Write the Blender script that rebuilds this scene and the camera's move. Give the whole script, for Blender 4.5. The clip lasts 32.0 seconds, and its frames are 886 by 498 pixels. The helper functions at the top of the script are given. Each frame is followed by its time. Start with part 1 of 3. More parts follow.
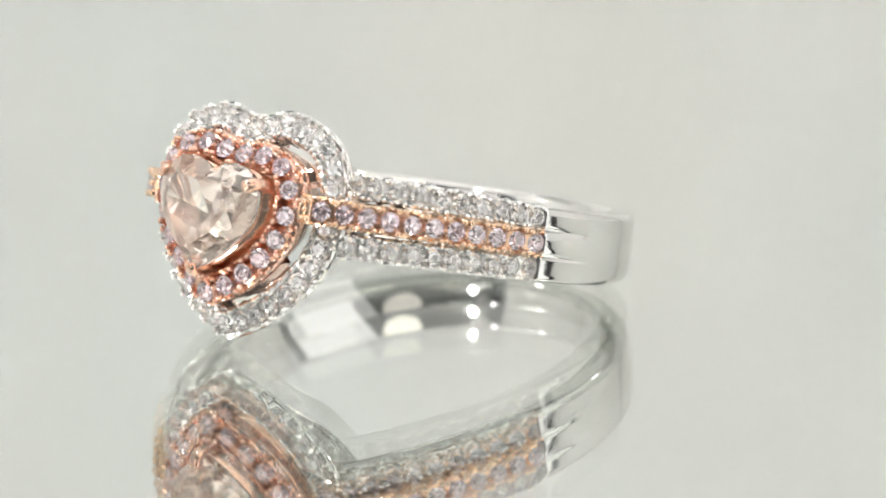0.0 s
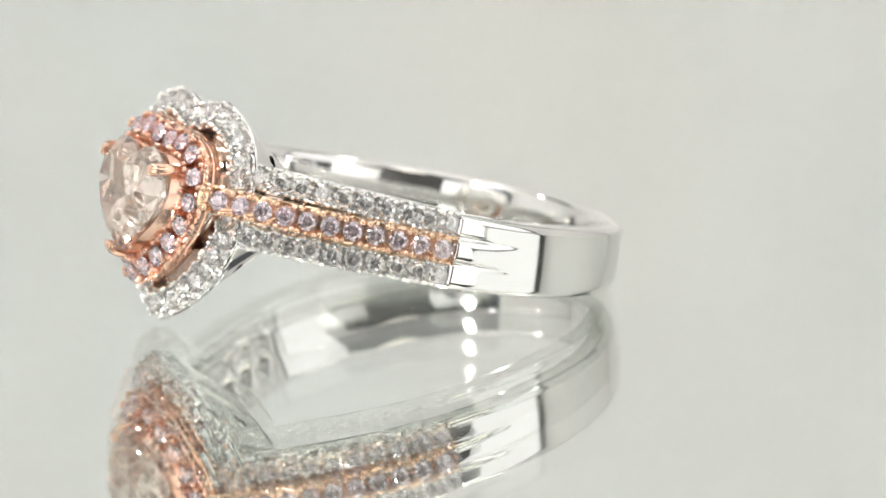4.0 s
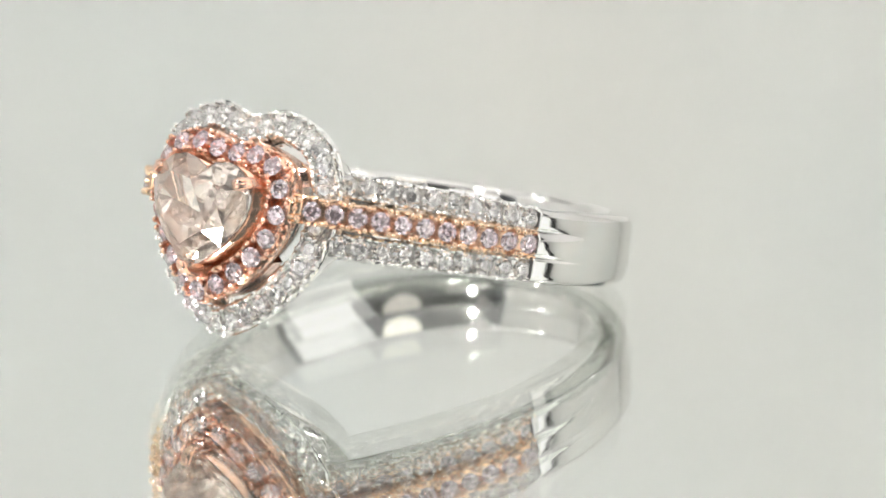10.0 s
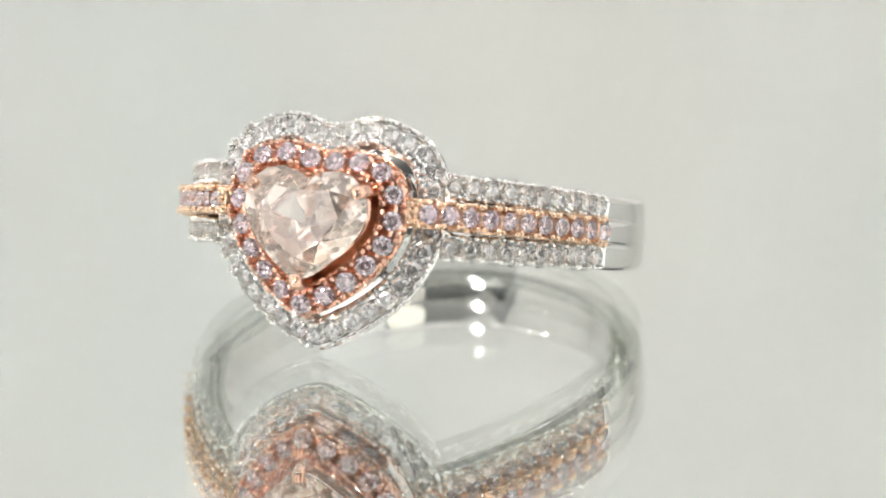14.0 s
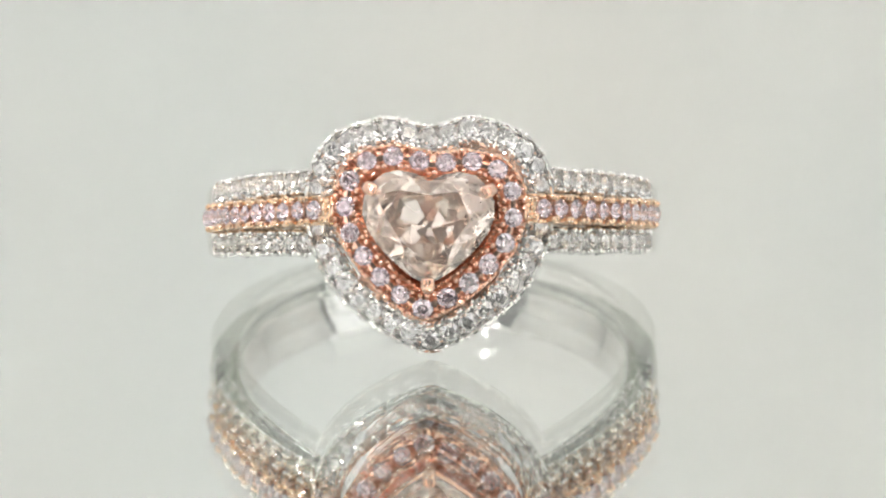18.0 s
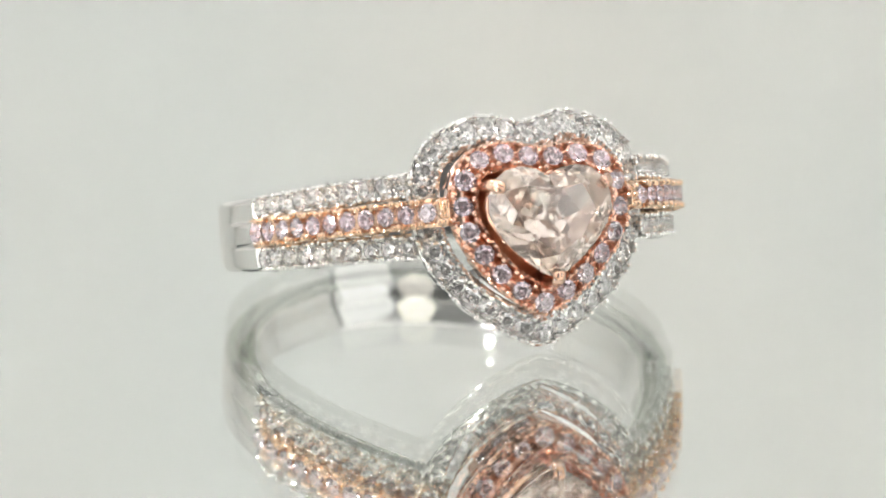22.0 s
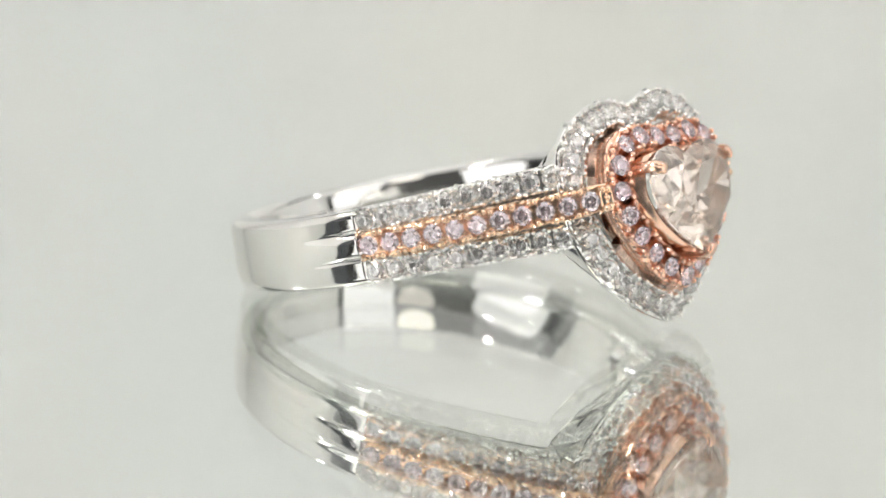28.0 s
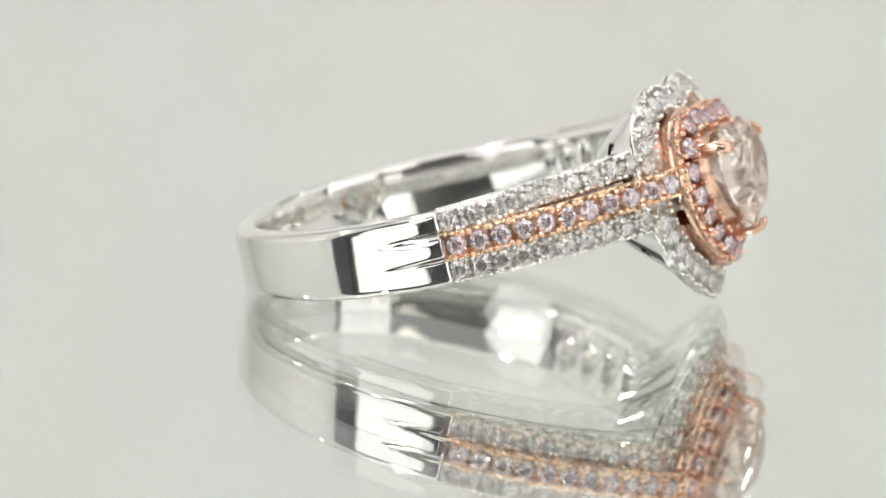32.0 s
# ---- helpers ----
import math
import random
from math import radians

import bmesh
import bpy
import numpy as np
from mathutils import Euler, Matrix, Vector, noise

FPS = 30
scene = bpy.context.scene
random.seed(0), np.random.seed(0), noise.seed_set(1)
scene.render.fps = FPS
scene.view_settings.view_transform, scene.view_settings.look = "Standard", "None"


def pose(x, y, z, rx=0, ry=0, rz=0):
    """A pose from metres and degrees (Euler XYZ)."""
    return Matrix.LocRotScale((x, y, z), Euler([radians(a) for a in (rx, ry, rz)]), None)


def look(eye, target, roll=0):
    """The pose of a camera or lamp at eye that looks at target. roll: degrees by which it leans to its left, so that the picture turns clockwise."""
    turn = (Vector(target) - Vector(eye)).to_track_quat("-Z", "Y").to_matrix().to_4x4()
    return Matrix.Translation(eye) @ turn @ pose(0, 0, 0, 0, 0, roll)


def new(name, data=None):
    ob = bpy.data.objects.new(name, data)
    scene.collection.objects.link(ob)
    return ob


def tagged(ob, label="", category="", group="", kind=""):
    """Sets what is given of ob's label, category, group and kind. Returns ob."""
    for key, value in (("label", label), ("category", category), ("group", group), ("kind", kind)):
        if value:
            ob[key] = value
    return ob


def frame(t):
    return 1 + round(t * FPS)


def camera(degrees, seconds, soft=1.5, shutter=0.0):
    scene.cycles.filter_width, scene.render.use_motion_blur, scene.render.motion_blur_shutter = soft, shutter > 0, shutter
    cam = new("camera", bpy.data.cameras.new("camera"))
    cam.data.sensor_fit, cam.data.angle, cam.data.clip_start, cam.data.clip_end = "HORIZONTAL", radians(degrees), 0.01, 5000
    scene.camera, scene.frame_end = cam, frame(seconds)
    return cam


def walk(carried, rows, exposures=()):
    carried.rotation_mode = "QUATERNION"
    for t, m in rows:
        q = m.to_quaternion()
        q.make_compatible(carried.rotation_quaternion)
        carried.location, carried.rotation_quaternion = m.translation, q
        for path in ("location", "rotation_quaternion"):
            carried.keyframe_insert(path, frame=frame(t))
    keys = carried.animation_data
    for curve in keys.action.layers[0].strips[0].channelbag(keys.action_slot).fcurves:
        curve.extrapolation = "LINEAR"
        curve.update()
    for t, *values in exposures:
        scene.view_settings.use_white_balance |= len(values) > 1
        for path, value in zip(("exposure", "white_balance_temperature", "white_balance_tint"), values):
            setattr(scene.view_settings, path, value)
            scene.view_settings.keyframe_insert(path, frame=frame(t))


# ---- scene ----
# All of it inside a small photographic light tent: a ring on a turning glass mirror.
MM = 0.001
TOP = 0.030            # height of the mirror's upper face
AXIS = TOP + 0.00165   # height of the point that the lens looks at
cam = camera(11.562, 32.0, soft=1.5)
EYE = (0.00099, -0.20189, AXIS + 0.04645)
STILL = look(EYE, (0.00099, 0.0, AXIS), roll=-0.44)
cam.data.dof.use_dof = True
cam.data.dof.focus_distance, cam.data.dof.aperture_fstop = 0.1955, 58.0
walk(cam, [(0.0, STILL), (32.0, STILL)])


def turn_at(t):
    """Degrees of the turntable: back, a short halt, then forward at an even pace."""
    if t <= 4.0:
        return -39.9 - 5.14 * t
    if t <= 6.0:
        return {4.5: -62.4, 5.0: -62.95, 5.5: -62.85, 6.0: -62.1}[t]
    return -62.2 + 5.133 * (t - 6.0)


TIMES = [0.0, 1.0, 2.0, 3.0, 4.0, 4.5, 5.0, 5.5, 6.0] + [6.5 + 0.5 * i for i in range(52)]

# ---- world and exposure ----
world = bpy.data.worlds.new("world")
scene.world = world
world.use_nodes = True
world.node_tree.nodes["Background"].inputs[0].default_value = (0.5, 0.52, 0.55, 1)
world.node_tree.nodes["Background"].inputs[1].default_value = 0.3
scene.view_settings.exposure = -0.66
scene.cycles.sample_clamp_indirect = 400.0
scene.cycles.max_bounces, scene.cycles.glossy_bounces, scene.cycles.transmission_bounces = 20, 12, 14


# ---- materials ----
def material(name):
    m = bpy.data.materials.new(name)
    m.use_nodes = True
    t = m.node_tree
    t.nodes.clear()
    out = t.nodes.new("ShaderNodeOutputMaterial")
    return m, t, out


def node(t, kind, **values):
    n = t.nodes.new(kind)
    for k, v in values.items():
        n.inputs[k].default_value = v
    return n


def coords(t, scale):
    c = t.nodes.new("ShaderNodeTexCoord")
    m = t.nodes.new("ShaderNodeMapping")
    m.inputs["Scale"].default_value = scale
    t.links.new(c.outputs["Object"], m.inputs["Vector"])
    return m.outputs[0]


def metal(name, colour, rough, deep, wear=0.05, scratch=900.0):
    """Polished precious metal with faint buffing marks and uneven polish."""
    m, t, out = material(name)
    b = node(t, "ShaderNodeBsdfPrincipled", Metallic=1.0)
    v = coords(t, (1, 1, 1))
    big = node(t, "ShaderNodeTexNoise", Scale=400.0, Detail=3.0)
    fine = node(t, "ShaderNodeTexNoise", Scale=scratch * 6, Detail=2.0)
    t.links.new(v, big.inputs["Vector"])
    t.links.new(coords(t, (1, 1, 6)), fine.inputs["Vector"])
    ramp = t.nodes.new("ShaderNodeMix")
    ramp.data_type = "RGBA"
    ramp.inputs[6].default_value = (*colour, 1)
    ramp.inputs[7].default_value = (*deep, 1)
    t.links.new(big.outputs["Fac"], ramp.inputs[0])
    t.links.new(ramp.outputs[2], b.inputs["Base Color"])
    r = node(t, "ShaderNodeMapRange")
    r.inputs["To Min"].default_value = rough
    r.inputs["To Max"].default_value = rough + wear
    t.links.new(fine.outputs["Fac"], r.inputs["Value"])
    t.links.new(r.outputs[0], b.inputs["Roughness"])
    bump = node(t, "ShaderNodeBump", Strength=0.03, Distance=0.00002)
    t.links.new(fine.outputs["Fac"], bump.inputs["Height"])
    t.links.new(bump.outputs[0], b.inputs["Normal"])
    t.links.new(b.outputs[0], out.inputs[0])
    return m


def gem(name, colour, spread, ior=2.42, cloud=0.0, rough=0.0, grain=2.5, milk=None):
    """Cut stone: clear, strongly refracting, its tint a little different from stone to stone."""
    m, t, out = material(name)
    g = node(t, "ShaderNodeBsdfGlass", Roughness=rough, IOR=ior)
    info = t.nodes.new("ShaderNodeObjectInfo")
    mix = t.nodes.new("ShaderNodeMix")
    mix.data_type = "RGBA"
    mix.inputs[6].default_value = (*colour, 1)
    mix.inputs[7].default_value = (*spread, 1)
    t.links.new(info.outputs["Random"], mix.inputs[0])
    t.links.new(mix.outputs[2], g.inputs["Color"])
    if cloud:
        # diffuse milkiness mixed into the clear stone, added to make it look brighter
        milk = milk or colour
        d = node(t, "ShaderNodeBsdfTranslucent", Color=(*milk, 1))
        e = node(t, "ShaderNodeBsdfDiffuse", Color=(*milk, 1))
        n = node(t, "ShaderNodeTexNoise", Scale=grain, Detail=4.0)
        t.links.new(coords(t, (1, 1, 1)), n.inputs["Vector"])
        r = node(t, "ShaderNodeMapRange")
        r.inputs["From Min"].default_value, r.inputs["From Max"].default_value = 0.3, 0.7
        r.inputs["To Min"].default_value, r.inputs["To Max"].default_value = cloud * 0.5, cloud * 1.5
        t.links.new(n.outputs["Fac"], r.inputs["Value"])
        half, milky = t.nodes.new("ShaderNodeMixShader"), t.nodes.new("ShaderNodeMixShader")
        t.links.new(d.outputs[0], half.inputs[1])
        t.links.new(e.outputs[0], half.inputs[2])
        t.links.new(r.outputs[0], milky.inputs[0])
        t.links.new(g.outputs[0], milky.inputs[1])
        t.links.new(half.outputs[0], milky.inputs[2])
        t.links.new(milky.outputs[0], out.inputs[0])
    else:
        t.links.new(g.outputs[0], out.inputs[0])
    return m


def cloth(name, colour, through_light):
    """Diffusing tent fabric: lets part of the light pass, with a fine weave."""
    m, t, out = material(name)
    d = node(t, "ShaderNodeBsdfDiffuse", Color=(*colour, 1))
    s = node(t, "ShaderNodeBsdfTranslucent", Color=(*colour, 1))
    n = node(t, "ShaderNodeTexNoise", Scale=5.0, Detail=4.0)
    t.links.new(coords(t, (1, 1, 1)), n.inputs["Vector"])
    r = node(t, "ShaderNodeMapRange")
    r.inputs["To Min"].default_value = through_light - 0.04
    r.inputs["To Max"].default_value = through_light + 0.04
    t.links.new(n.outputs["Fac"], r.inputs["Value"])
    broad = node(t, "ShaderNodeTexNoise", Scale=9.0, Detail=1.0)
    t.links.new(coords(t, (1, 1, 1)), broad.inputs["Vector"])
    tint = t.nodes.new("ShaderNodeMix")
    tint.data_type = "RGBA"
    tint.inputs[6].default_value = (colour[0] * 1.05, colour[1] * 1.01, colour[2] * 0.99, 1)
    tint.inputs[7].default_value = (colour[0] * 0.953, colour[1] * 0.99, colour[2] * 1.01, 1)
    t.links.new(broad.outputs["Fac"], tint.inputs[0])
    for layer in (d, s):
        t.links.new(tint.outputs[2], layer.inputs["Color"])
    w = node(t, "ShaderNodeTexNoise", Scale=900.0, Detail=1.0)
    t.links.new(coords(t, (1, 1, 1)), w.inputs["Vector"])
    bump = node(t, "ShaderNodeBump", Strength=0.1, Distance=0.0005)
    t.links.new(w.outputs["Fac"], bump.inputs["Height"])
    t.links.new(bump.outputs[0], d.inputs["Normal"])
    mix = t.nodes.new("ShaderNodeMixShader")
    t.links.new(r.outputs[0], mix.inputs[0])
    t.links.new(d.outputs[0], mix.inputs[1])
    t.links.new(s.outputs[0], mix.inputs[2])
    t.links.new(mix.outputs[0], out.inputs[0])
    return m


def plain(name, colour, rough, grain=300.0, metallic=0.0):
    m, t, out = material(name)
    b = node(t, "ShaderNodeBsdfPrincipled", Roughness=rough, Metallic=metallic)
    n = node(t, "ShaderNodeTexNoise", Scale=grain, Detail=4.0)
    t.links.new(coords(t, (1, 1, 1)), n.inputs["Vector"])
    mix = t.nodes.new("ShaderNodeMix")
    mix.data_type = "RGBA"
    mix.inputs[6].default_value = (*[c * 0.8 for c in colour], 1)
    mix.inputs[7].default_value = (*[min(1, c * 1.15) for c in colour], 1)
    t.links.new(n.outputs["Fac"], mix.inputs[0])
    t.links.new(mix.outputs[2], b.inputs["Base Color"])
    t.links.new(b.outputs[0], out.inputs[0])
    return m


def glow(name, colour, strength):
    m, t, out = material(name)
    e = node(t, "ShaderNodeEmission", Color=(*colour, 1), Strength=strength)
    t.links.new(e.outputs[0], out.inputs[0])
    return m


def plate_glass():
    """Clear plate: lets light pass and mirrors more of it the flatter it comes in."""
    m, t, out = material("plate_glass")
    clear = node(t, "ShaderNodeBsdfTransparent", Color=(0.987, 0.998, 0.990, 1))
    gloss = node(t, "ShaderNodeBsdfGlossy", Color=(1, 1, 1, 1), Roughness=0.0)
    facing = node(t, "ShaderNodeLayerWeight", Blend=0.5)
    power = t.nodes.new("ShaderNodeMath")
    power.operation = "POWER"
    power.inputs[1].default_value = 5.0
    scale = t.nodes.new("ShaderNodeMath")
    scale.operation = "MULTIPLY_ADD"
    scale.inputs[1].default_value, scale.inputs[2].default_value = 0.85, 0.035
    mix = t.nodes.new("ShaderNodeMixShader")
    t.links.new(facing.outputs["Facing"], power.inputs[0])
    t.links.new(power.outputs[0], scale.inputs[0])
    t.links.new(scale.outputs[0], mix.inputs[0])
    t.links.new(clear.outputs[0], mix.inputs[1])
    t.links.new(gloss.outputs[0], mix.inputs[2])
    t.links.new(mix.outputs[0], out.inputs[0])
    return m


def silvering():
    m, t, out = material("silvering")
    g = node(t, "ShaderNodeBsdfGlossy", Color=(0.85, 0.856, 0.842, 1), Roughness=0.0)
    t.links.new(g.outputs[0], out.inputs[0])
    return m


WHITE_GOLD = metal("white_gold", (0.88, 0.875, 0.86), 0.035, (0.82, 0.815, 0.80))
WHITE_PAVE = metal("white_gold_setting", (0.95, 0.945, 0.935), 0.15, (0.90, 0.895, 0.885), 0.12)
ROSE_GOLD = metal("rose_gold", (0.91, 0.655, 0.52), 0.15, (0.83, 0.53, 0.40), 0.10)
YELLOW_ROSE = metal("pale_rose_gold", (0.92, 0.72, 0.545), 0.14, (0.83, 0.585, 0.41), 0.10)
DIAMOND = gem("diamond", (1.0, 0.998, 0.996), (0.995, 0.99, 0.986), cloud=0.045)
PINK_DIAMOND = gem("pink_diamond", (0.998, 0.972, 0.986), (0.99, 0.945, 0.968), cloud=0.05, milk=(0.99, 0.92, 0.95))
PEACH_DIAMOND = gem("peach_diamond", (1.0, 0.968, 0.944), (1.0, 0.968, 0.944), cloud=0.06, rough=0.01, grain=600.0, milk=(1.0, 0.90, 0.835))
FABRIC = cloth("tent_fabric", (0.87, 0.872, 0.858), 0.5)
TENT_FLOOR = plain("tent_floor_cloth", (0.80, 0.80, 0.78), 0.9)
DARK_ROOM = plain("dark_room_paint", (0.07, 0.069, 0.066), 0.7, 8.0)
BLACK_PLASTIC = plain("black_plastic", (0.02, 0.02, 0.02), 0.45)
GLASS = plate_glass()
SILVER = silvering()


# ---- mesh helpers ----
def mesh_of(name, verts, faces, smooth=True):
    me = bpy.data.meshes.new(name)
    me.from_pydata(verts, [], faces)
    me.update()
    if smooth:
        me.polygons.foreach_set("use_smooth", [True] * len(me.polygons))
    return me


def outward(me):
    bm = bmesh.new()
    bm.from_mesh(me)
    bmesh.ops.recalc_face_normals(bm, faces=bm.faces)
    bm.to_mesh(me)
    bm.free()
    return me


def part(name, me, mat, parent, label="", m=None):
    """One mesh object under a thing or under a part."""
    ob = new(name, me)
    if mat is not None and not me.materials:
        me.materials.append(mat)
    ob.parent = parent
    if m is not None:
        ob.matrix_local = m
    if label:
        tagged(ob, label)
    return ob


def loft(name, rings, closed_along=True, closed_round=True, smooth=True):
    """A skin over rings of equal length; open ends are capped when the rings are closed."""
    n = len(rings[0])
    verts = [tuple(p) for r in rings for p in r]
    faces = []
    last = len(rings) if closed_along else len(rings) - 1
    for i in range(last):
        a, b = i * n, ((i + 1) % len(rings)) * n
        for j in range(n if closed_round else n - 1):
            k = (j + 1) % n
            faces.append((a + j, a + k, b + k, b + j))
    if not closed_along and closed_round:
        faces.append(tuple(range(n))[::-1])
        faces.append(tuple((len(rings) - 1) * n + j for j in range(n)))
    return outward(mesh_of(name, verts, faces, smooth))


def box_mesh(name, sx, sy, sz, bevel=0.0):
    bm = bmesh.new()
    bmesh.ops.create_cube(bm, size=1.0)
    bmesh.ops.scale(bm, vec=(sx, sy, sz), verts=bm.verts)
    if bevel:
        bmesh.ops.bevel(bm, geom=bm.edges[:], offset=bevel, segments=2, affect="EDGES")
    me = bpy.data.meshes.new(name)
    bm.to_mesh(me)
    bm.free()
    return me


def disc_mesh(name, radius, z0, z1, n=96, bevel=0.0):
    rings = []
    prof = [(radius - bevel, z0), (radius, z0 + bevel), (radius, z1 - bevel), (radius - bevel, z1)] if bevel else [(radius, z0), (radius, z1)]
    for r, z in prof:
        rings.append([(r * math.cos(2 * math.pi * i / n), r * math.sin(2 * math.pi * i / n), z) for i in range(n)])
    return loft(name, rings, closed_along=False, smooth=False)


def sheet_mesh(name, radius, z, n):
    """A round pane's upper face with a short turned-down rim."""
    rings = [[(r * math.cos(2 * math.pi * i / n), r * math.sin(2 * math.pi * i / n), h) for i in range(n)] for r, h in ((radius, z - 0.0004), (radius, z - 0.0001), (radius - 0.0001, z))]
    verts = [p for q in rings for p in q]
    faces = [(i * n + j, i * n + (j + 1) % n, (i + 1) * n + (j + 1) % n, (i + 1) * n + j) for i in range(2) for j in range(n)]
    faces.append(tuple(2 * n + j for j in range(n)))
    return mesh_of(name, verts, faces, False)


# ---- the light tent and its lamps ----
def wall(name, loc, size, mat, label):
    ob = new(name, box_mesh(name, *size))
    ob.data.materials.append(mat)
    ob.location = loc
    return tagged(ob, label, kind="structure")


HALF, BACK, HIGH, FRONT = 0.55, 0.60, 0.80, -0.95
wall("floor", (0, -0.175, -0.01), (1.5, 1.9, 0.02), TENT_FLOOR, "pale grey cloth floor of the light tent")
wall("wall_back", (0, BACK, 0.26), (2 * HALF, 0.004, 0.52), FABRIC, "pale grey-green diffusing fabric behind the ring")
wall("wall_left", (-HALF, 0.1765, HIGH / 2), (0.004, 0.843, HIGH), FABRIC, "pale diffusing fabric side of the light tent")
wall("wall_right", (HALF, 0.06, HIGH / 2), (0.004, 1.076, HIGH), FABRIC, "pale diffusing fabric side of the light tent")
wall("ceiling", (0, 0.06, HIGH + 0.002), (2 * HALF + 0.004, 1.084, 0.004), FABRIC, "pale diffusing fabric roof of the light tent")
FACE = -0.62
wall("wall_front_right", (0.40, FACE, 0.12), (0.30, 0.004, 0.24), FABRIC, "low pale diffusing fabric beside the tent's opening")
wall("wall_front", (0, FRONT, 0.75), (3.0, 0.02, 1.54), DARK_ROOM, "dark wall of the unlit room behind the camera")


def area(name, loc, aim, sx, sy, watts, colour):
    d = bpy.data.lights.new(name, "AREA")
    d.shape, d.size, d.size_y, d.energy, d.color = "RECTANGLE", sx, sy, watts, colour
    ob = new(name, d)
    ob.matrix_world = look(loc, aim)
    return ob


area("backdrop_light", (0, BACK + 0.34, 0.17), (0, BACK, 0.17), 1.0, 0.32, 3.55, (1.0, 0.98, 0.968))
area("side_light", (-HALF - 0.45, 0.06, 0.4), (-HALF, 0.06, 0.4), 0.9, 0.7, 6.5, (1.0, 0.98, 0.968))
area("side_light", (HALF + 0.45, 0.06, 0.4), (HALF, 0.06, 0.4), 0.9, 0.7, 8.0, (1.0, 0.98, 0.968))
area("front_light", (0.52, FACE - 0.26, 0.14), (0.42, FACE, 0.13), 0.26, 0.2, 8.0, (1.0, 0.98, 0.97))
area("roof_light", (0, 0.06, HIGH + 0.45), (0, 0.06, HIGH), 0.9, 0.9, 27.0, (1.0, 0.98, 0.968))


def bearing(az, el, dist):
    """A place seen from the ring: az from the camera's side, positive to the right."""
    a, e = radians(az), radians(el)
    return Vector((dist * math.cos(e) * math.sin(a), -dist * math.cos(e) * math.cos(a), TOP + dist * math.sin(e)))


def hanger(root, head, reach):
    """A thin rod that hangs a lamp from the tent's roof."""
    low = head.translation.z + reach
    part("rod", disc_mesh("rod", 0.003, low, HIGH, 12), BLACK_PLASTIC, root, "thin black rod")


def stand(root, head, reach):
    """A black pole from a foot on the floor up to the head, which stands at a place of its own."""
    high = head.translation.z - reach
    part("pole", disc_mesh("pole", 0.006, 0.008, high, 16), BLACK_PLASTIC, root, "thin black pole")
    part("foot", disc_mesh("foot", 0.035, 0.0, 0.010, 32, 0.002), BLACK_PLASTIC, root, "round black foot")


def lamp_root(name, az, el, dist):
    place = bearing(az, el, dist)
    root = new(name)
    root.location = (place.x, place.y, 0.0)
    m = look(place, (0, 0, TOP + 0.01))
    m.translation = (0, 0, place.z)
    return root, m


def rounded_slab(name, width, height, z0, z1, radius):
    """A slab with rounded corners in the x-y plane."""
    rings = []
    for z, inset in ((z0, 0.001), (z0 + 0.001, 0.0), (z1, 0.0)):
        ring_pts = []
        for cx, cy, a0 in ((1, 1, 0), (-1, 1, 90), (-1, -1, 180), (1, -1, 270)):
            for i in range(9):
                a = radians(a0 + 11.25 * i)
                rr = radius - inset
                ring_pts.append((cx * (width / 2 - radius) + rr * math.cos(a), cy * (height / 2 - radius) + rr * math.sin(a), z))
        rings.append(ring_pts)
    return loft(name, rings, closed_along=False, smooth=False)


def softbox(az, el, dist, width, height, strength, colour, rim=0.022, shift=0.0):
    """A black-rimmed box with a glowing front cloth that faces the ring."""
    root, m = lamp_root("softbox", az, el, dist)
    body = rounded_slab("housing", width + 2 * rim, height + 2 * rim, -0.03, 0.03, 0.07)
    part("housing", body, BLACK_PLASTIC, root, "black housing", m @ pose(shift, 0, 0.034))
    part("diffuser", rounded_slab("diffuser", width, height, -0.002, 0.002, 0.05), glow("softbox_cloth", colour, strength), root, "glowing white cloth", m)
    if m.translation.z - height / 2 - rim > 0.03:
        stand(root, m @ pose(0, 0, 0.034), height / 2 + rim)
    return tagged(root, "black softbox lamp with a glowing white cloth front", "softbox", "softbox lamps")


softbox(-35, 15, 0.46, 0.295, 0.22, 2.4, (1.0, 0.99, 0.97), rim=0.026, shift=-0.012)
softbox(58, 28, 0.46, 0.28, 0.42, 2.1, (1.0, 0.99, 0.97), rim=0.02, shift=0.016)


def round_lamp(name, az, el, dist, radius, strength, colour, label, wide=1.0):
    root, m = lamp_root(name, az, el, dist)
    shell = disc_mesh("housing", radius * 1.12, 0.002, 0.03, 48, 0.001)
    hanger(root, m @ pose(0, 0, 0.015), radius * 0.8)
    m = m @ Matrix.Diagonal((wide, 1, 1, 1))
    part("housing", shell, BLACK_PLASTIC, root, "black round housing", m)
    part("lens", disc_mesh("lens", radius, -0.003, 0.001, 48, 0.0005), glow(name + "_glass", colour, strength), root, "glowing round lens", m)
    return tagged(root, label, "lamp", "small spot lamps" if name == "spot_lamp" else "")


round_lamp("reflector_lamp", 18, 47, 0.50, 0.085, 3.2, (1.0, 0.95, 0.85), "round lamp with a dim warm white face", 1.1)
round_lamp("spot_lamp", -40.5, 44.5, 0.46, 0.014, 2000.0, (1.0, 0.98, 0.95), "small bright white spot lamp")
round_lamp("spot_lamp", -110, 46, 0.46, 0.011, 120.0, (1.0, 0.98, 0.95), "small bright white spot lamp")
# four unseen lamps, added only to put more sparkle into stones and claws
for sparkle_az, sparkle_el in ((-78, 64), (98, 60), (150, 50), (-150, 52)):
    round_lamp("spot_lamp", sparkle_az, sparkle_el, 0.52, 0.011, 90.0, (1.0, 0.98, 0.95), "small bright white spot lamp")

